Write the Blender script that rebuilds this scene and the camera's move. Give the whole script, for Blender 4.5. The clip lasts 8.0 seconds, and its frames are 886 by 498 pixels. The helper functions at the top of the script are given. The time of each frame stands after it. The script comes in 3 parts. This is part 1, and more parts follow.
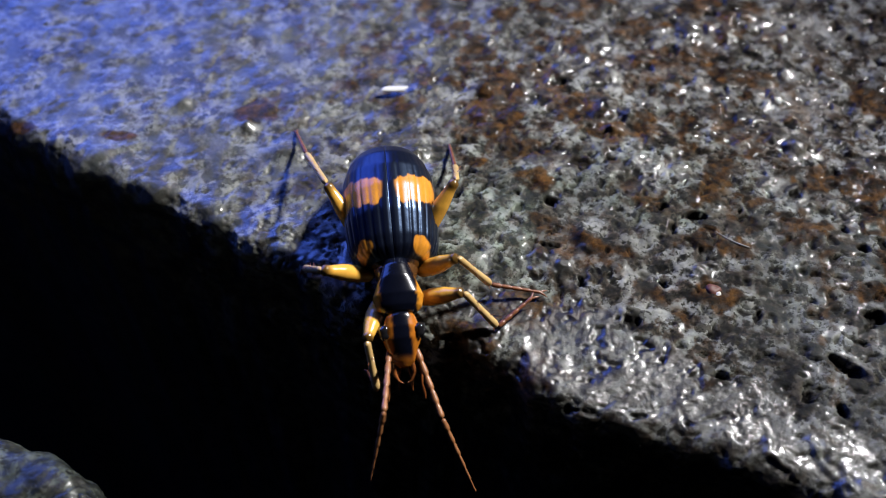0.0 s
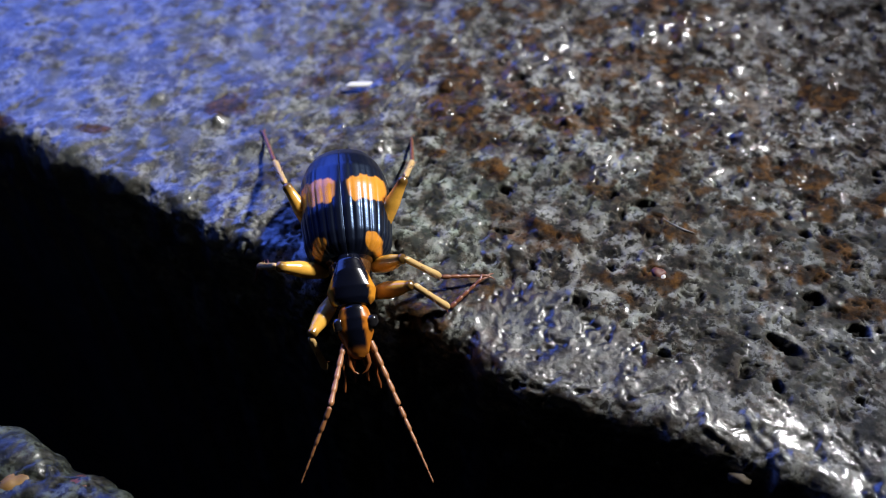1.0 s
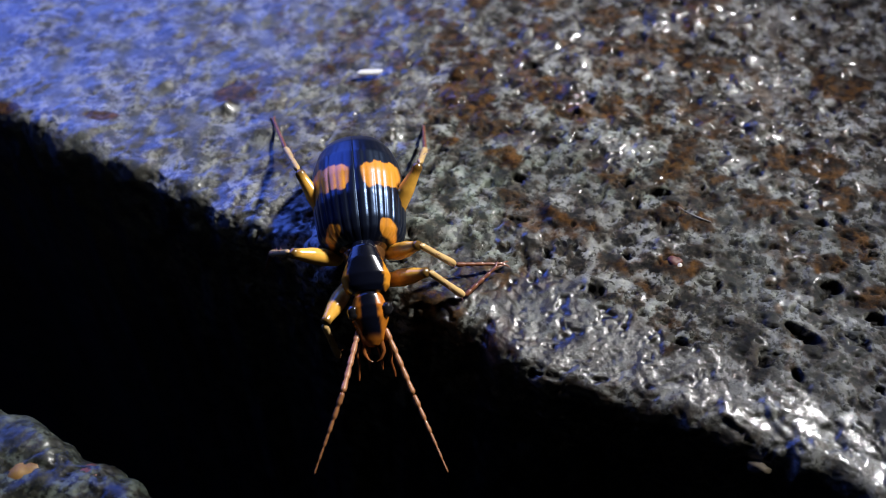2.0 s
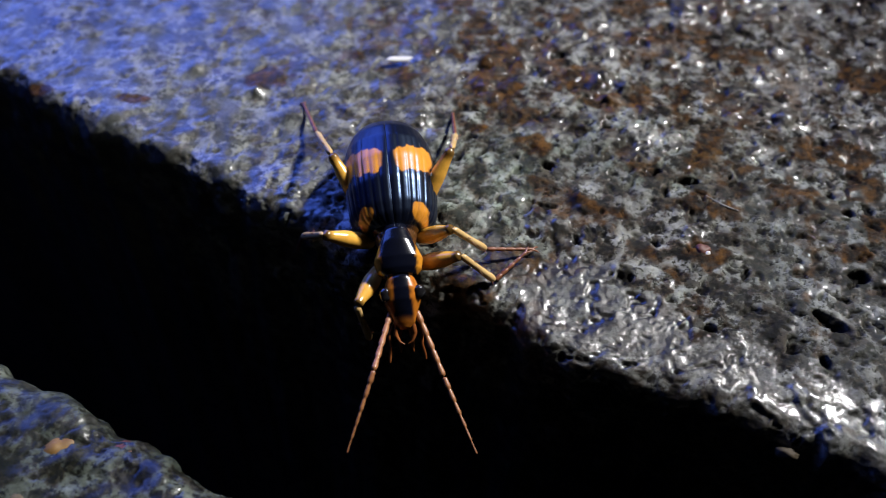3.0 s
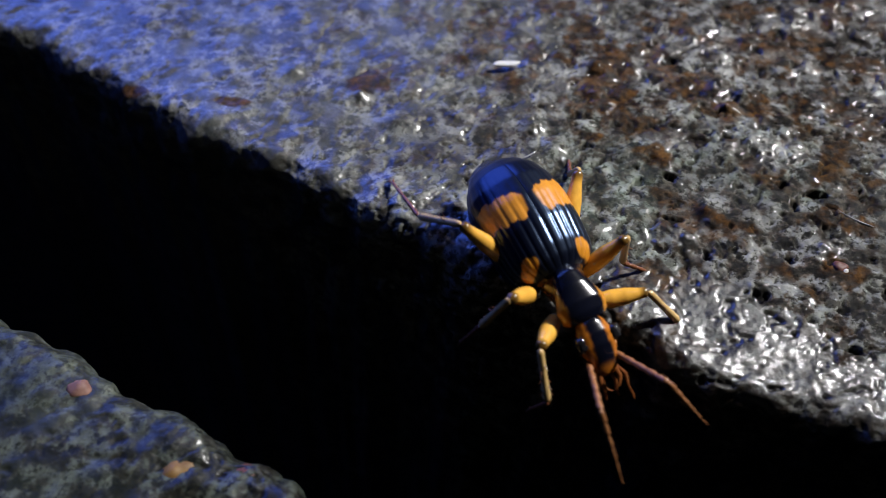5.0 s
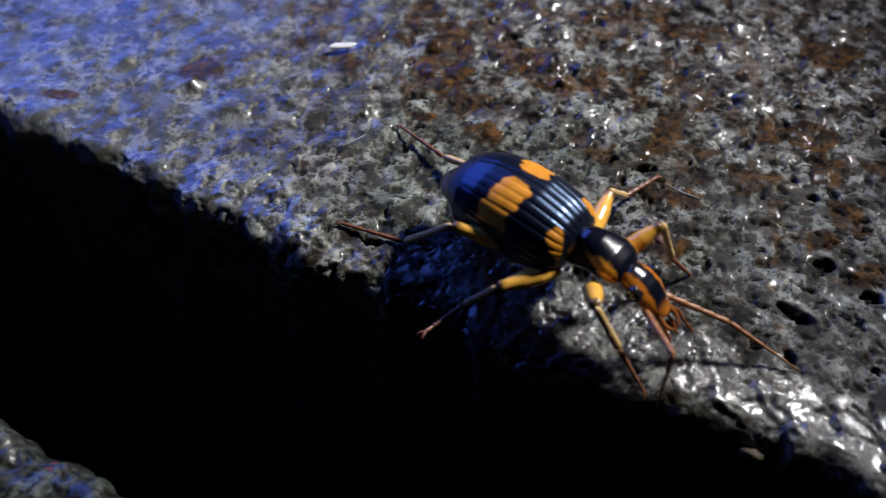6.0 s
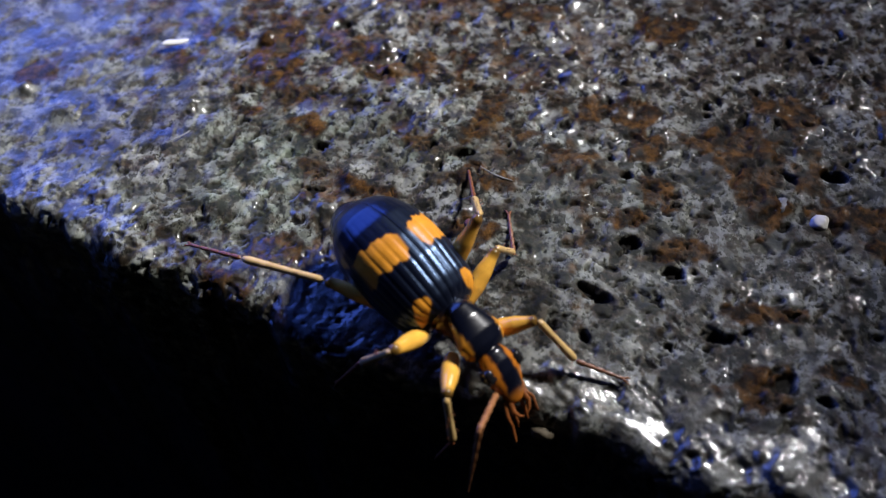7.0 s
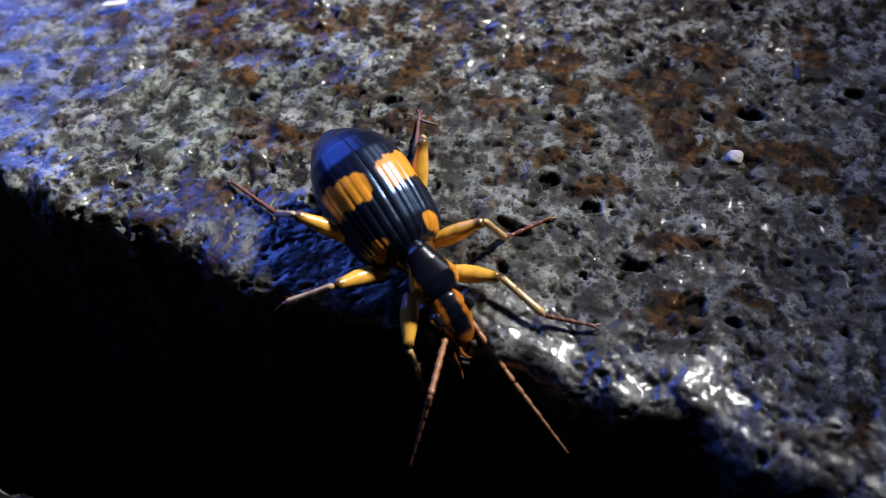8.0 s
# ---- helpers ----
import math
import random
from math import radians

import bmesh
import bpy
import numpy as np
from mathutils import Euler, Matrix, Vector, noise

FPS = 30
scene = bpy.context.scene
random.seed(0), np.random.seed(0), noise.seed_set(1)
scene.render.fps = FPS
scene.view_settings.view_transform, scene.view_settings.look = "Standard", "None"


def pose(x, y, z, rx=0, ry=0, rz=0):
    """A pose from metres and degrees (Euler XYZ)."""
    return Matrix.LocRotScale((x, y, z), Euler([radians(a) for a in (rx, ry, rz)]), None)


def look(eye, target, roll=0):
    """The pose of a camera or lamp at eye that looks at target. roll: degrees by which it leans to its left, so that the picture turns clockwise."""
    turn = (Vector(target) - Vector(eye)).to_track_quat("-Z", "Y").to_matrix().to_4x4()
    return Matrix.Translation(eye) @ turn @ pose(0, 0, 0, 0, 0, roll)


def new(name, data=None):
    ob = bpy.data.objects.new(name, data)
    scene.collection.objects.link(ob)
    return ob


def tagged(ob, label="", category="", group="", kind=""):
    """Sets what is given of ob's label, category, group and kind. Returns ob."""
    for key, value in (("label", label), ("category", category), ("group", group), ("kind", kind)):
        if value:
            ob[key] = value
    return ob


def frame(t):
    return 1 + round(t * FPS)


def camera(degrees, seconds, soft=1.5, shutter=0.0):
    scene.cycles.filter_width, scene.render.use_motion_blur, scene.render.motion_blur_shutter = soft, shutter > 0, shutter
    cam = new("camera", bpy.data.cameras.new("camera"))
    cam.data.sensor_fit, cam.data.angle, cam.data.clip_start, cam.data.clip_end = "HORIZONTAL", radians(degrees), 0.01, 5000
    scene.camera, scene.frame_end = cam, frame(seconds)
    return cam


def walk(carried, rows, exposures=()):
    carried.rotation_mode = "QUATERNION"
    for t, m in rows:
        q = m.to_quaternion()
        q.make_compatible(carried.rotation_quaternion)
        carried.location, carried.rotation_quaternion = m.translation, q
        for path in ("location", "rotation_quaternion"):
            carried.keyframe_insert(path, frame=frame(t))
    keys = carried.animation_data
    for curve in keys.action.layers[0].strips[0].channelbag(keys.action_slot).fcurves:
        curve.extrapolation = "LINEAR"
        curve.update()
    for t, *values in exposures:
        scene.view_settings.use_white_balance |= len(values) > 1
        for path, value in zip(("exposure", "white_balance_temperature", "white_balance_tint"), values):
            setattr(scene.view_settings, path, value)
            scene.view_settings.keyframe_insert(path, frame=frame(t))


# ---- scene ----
U = 0.01  # the plan below is written in centimetres


def cm(x, y, z, rx=0, ry=0, rz=0):
    return pose(x * U, y * U, z * U, rx, ry, rz)


# ---- camera ----
cam = camera(50.0, 8.0, soft=1.0, shutter=0.4)
cam.data.dof.use_dof, cam.data.dof.focus_distance, cam.data.dof.aperture_fstop = True, 0.074, 28
walk(cam, [
    (0.0, cm(0.0010, -3.7562, 6.1478, 36.490, -0.475, 1.197)),
    (0.5, cm(0.0627, -3.8457, 6.2289, 36.511, -0.401, 1.096)),
    (1.0, cm(0.3908, -4.1445, 6.2607, 37.457, -0.307, 1.304)),
    (1.5, cm(0.2995, -4.1476, 6.1277, 37.622, -0.578, 1.066)),
    (3.0, cm(-0.0046, -4.3106, 6.1113, 37.358, -1.089, 1.833)),
    (3.5, cm(-0.1889, -4.3363, 6.0432, 37.429, -0.635, 2.487)),
    (4.0, cm(-0.6864, -4.3104, 5.9003, 37.082, -1.615, 2.328)),
    (4.2, cm(-1.2050, -4.1697, 5.8636, 36.522, -2.584, 2.025)),
    (5.3, cm(-0.7293, -4.0490, 5.8802, 37.614, -0.954, 2.266)),
    (5.5, cm(-0.3643, -4.1521, 5.9753, 36.686, -0.494, 2.168)),
    (5.8, cm(0.1099, -3.9658, 5.9243, 35.870, -1.059, 0.558)),
    (6.0, cm(0.2507, -3.9289, 5.9151, 35.869, -1.092, -0.126)),
    (6.3, cm(0.4840, -3.7401, 5.9342, 34.900, -1.352, -0.312)),
    (6.5, cm(1.1677, -3.6755, 6.0441, 34.249, -0.085, 0.002)),
    (6.7, cm(1.8676, -3.8043, 5.9862, 35.169, 0.988, -0.483)),
    (7.0, cm(1.8772, -3.8885, 6.1017, 33.984, 1.285, -1.447)),
    (7.2, cm(2.0322, -4.3917, 5.9519, 36.322, 1.741, -0.418)),
    (7.5, cm(2.3698, -4.5569, 6.0384, 34.720, 2.215, -1.520)),
    (8.0, cm(2.4665, -4.4930, 5.9437, 34.590, 2.038, -2.276)),
], [(0.0, -0.02), (1.5, -0.05), (3.5, -0.17), (4.2, -0.28), (5.5, -0.31), (6.5, -0.26), (7.2, 0.05), (8.0, 0.18)])

# ---- night, torch and blue lamp ----
world = bpy.data.worlds.new("night")
world.use_nodes = True
world.node_tree.nodes["Background"].inputs[0].default_value = (0.10, 0.16, 0.40, 1)
world.node_tree.nodes["Background"].inputs[1].default_value = 0.0006
scene.world = world


def lamp(name, kind, eye, target, watts, colour):
    data = bpy.data.lights.new(name, kind)
    data.energy, data.color = watts, colour
    ob = new(name, data)
    ob.matrix_world = look(Vector(eye) * U, Vector(target) * U)
    return data


torch = lamp("torch", "SPOT", (21.5, 14.8, 26.0), (-1.2, 0.7, 0), 13.4, (1.0, 0.98, 0.98))
torch.spot_size, torch.spot_blend, torch.shadow_soft_size = radians(21), 1.0, 0.022
glow = lamp("blue_lamp", "AREA", (-29.0, 39.0, 24.0), (-2.0, 2.0, 0), 2.9, (0.085, 0.185, 1.0))
glow.shape, glow.size, glow.size_y = "ELLIPSE", 0.62, 0.42


# ---- materials ----
def material(name):
    m = bpy.data.materials.new(name)
    m.use_nodes = True
    tree = m.node_tree
    return m, tree, tree.nodes["Principled BSDF"]


def node(tree, kind, **values):
    n = tree.nodes.new(kind)
    for key, value in values.items():
        n.inputs[key].default_value = value
    return n


def noise_node(tree, scale, detail=4.0, rough=0.6):
    coords = tree.nodes.get("coords") or tree.nodes.new("ShaderNodeTexCoord")
    coords.name = "coords"
    n = node(tree, "ShaderNodeTexNoise", Scale=scale, Detail=detail, Roughness=rough)
    tree.links.new(coords.outputs["Object"], n.inputs["Vector"])
    return n


def ramp(tree, source, stops):
    r = tree.nodes.new("ShaderNodeValToRGB")
    r.color_ramp.elements[0].position, r.color_ramp.elements[0].color = stops[0][0], (*stops[0][1], 1)
    r.color_ramp.elements[1].position, r.color_ramp.elements[1].color = stops[-1][0], (*stops[-1][1], 1)
    for at, colour in stops[1:-1]:
        r.color_ramp.elements.new(at).color = (*colour, 1)
    tree.links.new(source, r.inputs["Fac"])
    return r


def mix(tree, fac, a, b, blend="MIX"):
    m = tree.nodes.new("ShaderNodeMix")
    m.data_type, m.blend_type = "RGBA", blend
    for value, slot in ((fac, 0), (a, 6), (b, 7)):
        if isinstance(value, bpy.types.NodeSocket):
            tree.links.new(value, m.inputs[slot])
        else:
            m.inputs[slot].default_value = value
    return m.outputs[2]


def attribute(tree, name, output):
    a = tree.nodes.new("ShaderNodeAttribute")
    a.attribute_name = name
    return a.outputs[output]


def bump(tree, shader, height, strength, distance, normal="Normal"):
    b = node(tree, "ShaderNodeBump", Strength=strength, Distance=distance)
    tree.links.new(height, b.inputs["Height"])
    tree.links.new(b.outputs["Normal"], shader.inputs[normal])
    return b


def wet_concrete(name, pale, mid):
    m, tree, bsdf = material(name)
    cloud = noise_node(tree, 95, 5, 0.6)
    patch = noise_node(tree, 620, 5, 0.60)
    speck = noise_node(tree, 1900, 5, 0.7)
    tone = ramp(tree, cloud.outputs["Fac"], ((0.34, mid), (0.54, pale), (0.70, tuple(0.7 * c for c in pale))))
    blotch = ramp(tree, patch.outputs["Fac"], ((0.39, (0.10, 0.085, 0.065)), (0.455, (0.40, 0.30, 0.24)), (0.51, (0.95, 0.95, 0.94)), (0.66, (1.45, 1.45, 1.45))))
    grain = ramp(tree, speck.outputs["Fac"], ((0.40, (0.10, 0.09, 0.07)), (0.465, (0.90, 0.90, 0.89)), (0.70, (1.25, 1.24, 1.22))))
    base = mix(tree, 1.0, tone.outputs["Color"], blotch.outputs["Color"], "MULTIPLY")
    base = mix(tree, 1.0, base, grain.outputs["Color"], "MULTIPLY")
    damp = ramp(tree, noise_node(tree, 300, 4, 0.55).outputs["Fac"], ((0.38, (0.32, 0.26, 0.21)), (0.44, (0.86, 0.85, 0.84)), (0.60, (1.15, 1.16, 1.17))))
    base = mix(tree, 1.0, base, damp.outputs["Color"], "MULTIPLY")
    # pinholes: dark dots without depth, their shade painted in
    warp = noise_node(tree, 1800, 2, 0.5)
    shove = mix(tree, 0.0012, tree.nodes["coords"].outputs["Object"], warp.outputs["Color"], "ADD")
    holes = node(tree, "ShaderNodeTexVoronoi", Scale=640)
    tree.links.new(shove, holes.inputs["Vector"])
    # sand grains, each of its own tone
    sand = node(tree, "ShaderNodeTexVoronoi", Scale=1250)
    tree.links.new(shove, sand.inputs["Vector"])
    tone_of = tree.nodes.new("ShaderNodeSeparateColor")
    tree.links.new(sand.outputs["Color"], tone_of.inputs["Color"])
    grains = ramp(tree, tone_of.outputs["Red"], ((0.04, (0.16, 0.14, 0.11)), (0.16, (0.40, 0.37, 0.33)), (0.24, (0.92, 0.91, 0.90)), (0.75, (1.06, 1.06, 1.05)), (1.0, (1.42, 1.42, 1.40))))
    base = mix(tree, 0.9, base, grains.outputs["Color"], "MULTIPLY")
    where = ramp(tree, noise_node(tree, 260, 3).outputs["Fac"], ((0.38, (0, 0, 0)), (0.50, (1, 1, 1))))
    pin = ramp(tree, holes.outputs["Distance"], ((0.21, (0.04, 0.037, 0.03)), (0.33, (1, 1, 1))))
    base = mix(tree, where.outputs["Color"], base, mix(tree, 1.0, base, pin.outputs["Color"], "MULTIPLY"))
    rust = ramp(tree, noise_node(tree, 800, 5, 0.65).outputs["Fac"], ((0.38, (0.003, 0.0016, 0.0006)), (0.49, (0.024, 0.0098, 0.0017)), (0.66, (0.105, 0.046, 0.0090))))
    worn = mix(tree, 1.0, tone.outputs["Color"], (0.73, 0.79, 0.79, 1), "MULTIPLY")
    base = mix(tree, attribute(tree, "worn", "Fac"), base, worn)
    base = mix(tree, attribute(tree, "stain", "Fac"), base, rust.outputs["Color"])
    # soaked concrete, darkened further to paint in the beetle's shadow
    base = mix(tree, attribute(tree, "wet_shade", "Fac"), base, (0.16, 0.16, 0.15, 1), "MULTIPLY")
    base = mix(tree, attribute(tree, "moss", "Fac"), base, (0.74, 0.98, 0.76, 1), "MULTIPLY")
    # near-black in the recesses paints the shade inside them
    base = mix(tree, attribute(tree, "shaded_pit", "Fac"), base, (0.006, 0.0055, 0.005, 1))
    tree.links.new(base, bsdf.inputs["Base Color"])
    wetness = attribute(tree, "wet", "Fac")
    tree.links.new(ramp(tree, wetness, ((0.2, (0.62, 0.62, 0.62)), (0.9, (0.34, 0.34, 0.34)))).outputs["Color"], bsdf.inputs["Roughness"])
    tree.links.new(ramp(tree, wetness, ((0.2, (0.05, 0.05, 0.05)), (0.9, (0.40, 0.45, 0.45)))).outputs["Color"], bsdf.inputs["Specular IOR Level"])
    fine = noise_node(tree, 2600, 5, 0.7)
    bump(tree, bsdf, fine.outputs["Fac"], 0.6, 0.00014)
    # the film of water
    film = noise_node(tree, 3300, 3, 0.65)
    ripple = bump(tree, bsdf, film.outputs["Fac"], 0.28, 0.00010, "Coat Normal")
    tree.links.new(attribute(tree, "grainy", "Fac"), ripple.inputs["Strength"])
    tree.links.new(wetness, bsdf.inputs["Coat Weight"])
    tree.links.new(attribute(tree, "dull", "Fac"), bsdf.inputs["Coat Roughness"])
    bsdf.inputs["Coat IOR"].default_value = 1.48
    return m


CONCRETE = wet_concrete("wet concrete", (0.170, 0.172, 0.158), (0.078, 0.078, 0.070))
# mossy green, and darkened to paint in the dim light beyond the gap
CONCRETE_DIM = wet_concrete("mossy wet concrete, dimmed", (0.066, 0.076, 0.060), (0.022, 0.027, 0.021))


def plain(name, low, high, scale, rough, coat=0.0, bump_strength=0.2, bump_distance=0.00005):
    m, tree, bsdf = material(name)
    n = noise_node(tree, scale, 4)
    r = ramp(tree, n.outputs["Fac"], ((0.32, low), (0.68, high)))
    tree.links.new(r.outputs["Color"], bsdf.inputs["Base Color"])
    bsdf.inputs["Roughness"].default_value = rough
    bsdf.inputs["Coat Weight"].default_value = coat
    bsdf.inputs["Coat Roughness"].default_value = 0.12
    bump(tree, bsdf, noise_node(tree, scale * 3, 3).outputs["Fac"], bump_strength, bump_distance)
    return m


def chitin(name, rough, coat, wrinkle, gloss=0.55, sheen=(1, 1, 1, 1)):
    """Shell whose pattern is carried by the mesh as the colour attribute 'tint'."""
    m, tree, bsdf = material(name)
    n = noise_node(tree, 900, 5, 0.65)
    r = ramp(tree, n.outputs["Fac"], ((0.3, (0.72, 0.68, 0.62)), (0.7, (1.1, 1.08, 1.05))))
    tree.links.new(mix(tree, 0.8, attribute(tree, "tint", "Color"), r.outputs["Color"], "MULTIPLY"), bsdf.inputs["Base Color"])
    bsdf.inputs["Roughness"].default_value = rough
    bsdf.inputs["Coat Weight"].default_value = coat
    bsdf.inputs["Coat Roughness"].default_value = 0.15
    bsdf.inputs["Specular IOR Level"].default_value = gloss
    bsdf.inputs["Specular Tint"].default_value = sheen
    bump(tree, bsdf, noise_node(tree, 2200, 3).outputs["Fac"], wrinkle, 0.00005)
    return m


SHELL = chitin("ribbed shell", 0.29, 0.0, 0.25, 0.85, (0.40, 0.60, 1.0, 1))
CUTICLE = chitin("smooth cuticle", 0.20, 0.3, 0.2)
TIBIA = plain("pale amber", (0.44, 0.27, 0.090), (0.60, 0.42, 0.18), 500, 0.35, 0.3)
TARSUS = plain("rust brown", (0.09, 0.027, 0.011), (0.20, 0.07, 0.027), 700, 0.4, 0.3)
ANTENNA = plain("brown amber", (0.20, 0.075, 0.026), (0.36, 0.155, 0.058), 600, 0.45, 0.15)
JAW = plain("red brown", (0.12, 0.036, 0.010), (0.27, 0.085, 0.022), 500, 0.28, 0.5)
EYE = plain("black eye", (0.006, 0.006, 0.007), (0.012, 0.011, 0.012), 800, 0.12, 0.6, 0.05)
# near-black colour stands in for the deep shade of the gap
SHADE_SOIL = plain("soil blackened for shade", (0.004, 0.003, 0.002), (0.014, 0.011, 0.008), 90, 0.9, 0.0, 0.8, 0.002)
TAN = plain("tan quartz", (0.09, 0.042, 0.007), (0.24, 0.135, 0.030), 500, 0.6)
PINK = plain("pink stone", (0.13, 0.060, 0.048), (0.24, 0.13, 0.10), 900, 0.65)
PALE = plain("pale stone", (0.44, 0.42, 0.38), (0.70, 0.68, 0.64), 600, 0.6, 0.1)
GREY = plain("pale grey stone", (0.075, 0.073, 0.070), (0.19, 0.187, 0.182), 1100, 0.55, 0.2, 0.5, 0.0001)
BUFF = plain("buff mortar", (0.045, 0.034, 0.020), (0.11, 0.085, 0.050), 600, 0.8, 0.0)
RED = plain("brick red", (0.07, 0.020, 0.012), (0.13, 0.040, 0.024), 500, 0.6)
# this white is a wet flake's glint put into its colour
GLINT_WHITE = plain("wet flake with painted glint", (0.62, 0.62, 0.60), (0.85, 0.85, 0.83), 300, 0.15, 1.0)
STRAW = plain("grey fibre", (0.14, 0.14, 0.13), (0.28, 0.28, 0.27), 500, 0.5, 0.3)


# ---- noise over a plan ----
def hashed(i, j, seed):
    h = (i.astype(np.int64) * 374761393 + j.astype(np.int64) * 668265263 + seed * 974634777) & 0x7FFFFFFF
    h = ((h ^ (h >> 13)) * 1274126177) & 0x7FFFFFFF
    return ((h ^ (h >> 16)) & 0xFFFF) / 65535.0


def smooth_noise(x, y, size, seed):
    """Gradient noise of about -1 to 1 with lumps of the given size."""
    x, y = x / size, y / size
    i, j = np.floor(x), np.floor(y)
    u, v = x - i, y - j

    def corner(a, b):
        turn = hashed(i + a, j + b, seed) * 2 * np.pi
        return np.cos(turn) * (u - a) + np.sin(turn) * (v - b)

    su, sv = u * u * u * (u * (u * 6 - 15) + 10), v * v * v * (v * (v * 6 - 15) + 10)
    low = corner(0, 0) * (1 - su) + corner(1, 0) * su
    high = corner(0, 1) * (1 - su) + corner(1, 1) * su
    return (low * (1 - sv) + high * sv) * 1.5


def cells(x, y, size, seed, share=1.0):
    """Distance to the nearest of one scattered seed a cell, in sizes, and that seed's own random number. share: how many cells have one."""
    x, y = x / size, y / size
    i, j = np.floor(x), np.floor(y)
    near, mark = np.full(x.shape, 9.0), np.zeros(x.shape)
    for a in (-1, 0, 1):
        for b in (-1, 0, 1):
            px, py = i + a + hashed(i + a, j + b, seed), j + b + hashed(i + a, j + b, seed + 1)
            d = np.hypot(x - px, y - py) + np.where(hashed(i + a, j + b, seed + 2) < share, 0, 9)
            closer = d < near
            near, mark = np.where(closer, d, near), np.where(closer, hashed(i + a, j + b, seed + 3), mark)
    return near, mark


def ease(low, high, x):
    t = np.clip((x - low) / (high - low), 0, 1)
    return t * t * (3 - 2 * t)


def blob(x, y, cx, cy, rx, ry, turn=0.0, ragged=0.35):
    """1 in the middle of an uneven oval patch, 0 outside."""
    c, s = math.cos(radians(turn)), math.sin(radians(turn))
    u, v = (c * (x - cx) + s * (y - cy)) / rx, (-s * (x - cx) + c * (y - cy)) / ry
    d = np.hypot(u, v) + ragged * (smooth_noise(x, y, 0.28, 71) + 0.6 * smooth_noise(x, y, 0.09, 72))
    return 1 - ease(0.7, 1.1, d)


# ---- meshes ----
def sheet(name, places, mat, layers=None, colours=None, flip=False):
    """A smooth mesh over a grid of places, rows x columns x 3 in centimetres."""
    rows, columns = places.shape[:2]
    index = np.arange(rows * columns).reshape(rows, columns)
    quads = np.stack([index[:-1, :-1], index[:-1, 1:], index[1:, 1:], index[1:, :-1]], -1).reshape(-1, 4)
    if flip:
        quads = quads[:, ::-1]
    me = bpy.data.meshes.new(name)
    me.vertices.add(rows * columns)
    me.vertices.foreach_set("co", (places.reshape(-1) * U).astype(np.float32))
    me.loops.add(quads.size)
    me.loops.foreach_set("vertex_index", quads.reshape(-1).astype(np.int32))
    me.polygons.add(len(quads))
    me.polygons.foreach_set("loop_start", (np.arange(len(quads)) * 4).astype(np.int32))
    me.polygons.foreach_set("use_smooth", np.ones(len(quads), dtype=bool))
    me.update(calc_edges=True)
    for key, values in (layers or {}).items():
        me.attributes.new(key, "FLOAT", "POINT").data.foreach_set("value", values.reshape(-1).astype(np.float32))
    for key, values in (colours or {}).items():
        me.attributes.new(key, "FLOAT_COLOR", "POINT").data.foreach_set("color", values.reshape(-1).astype(np.float32))
    me.materials.append(mat)
    return me


def part(name, data, parent, label=""):
    ob = new(name, data)
    ob.parent = parent
    return tagged(ob, label) if label else ob


def spread(fine_from, fine_to, step, low, high):
    """Stations that lie close together on the stretch that is seen and ever wider beyond it."""
    out, gap = [], step
    at = fine_from
    while at > low:
        gap *= 1.35
        at -= gap
        out.append(at)
    out = out[::-1] + list(np.arange(fine_from, fine_to, step))
    at, gap = out[-1], step
    while at < high:
        gap *= 1.35
        at += gap
        out.append(at)
    return np.array(out)


# ---- the two slabs and the gap between them ----
ALONG, INTO = np.array([0.893, -0.450]), np.array([0.450, 0.893])


def worn_edge(w, rim_start, radius, under):
    """A slab's outline: flat top, rounded rim, upright face. w: centimetres along it, rim at 0. Gives the way in, height, and the outward normal. under: how far the face falls back for each centimetre down."""
    bend = np.clip((rim_start - w) / radius, 0, radians(88))
    down = np.maximum(rim_start - w - radius * radians(88), 0)
    n = np.where(w > rim_start, w, rim_start - radius * np.sin(bend)) + down * under
    z = np.where(w > rim_start, 0.0, -radius * (1 - np.cos(bend))) - down
    return n, z, -np.sin(bend), np.cos(bend)


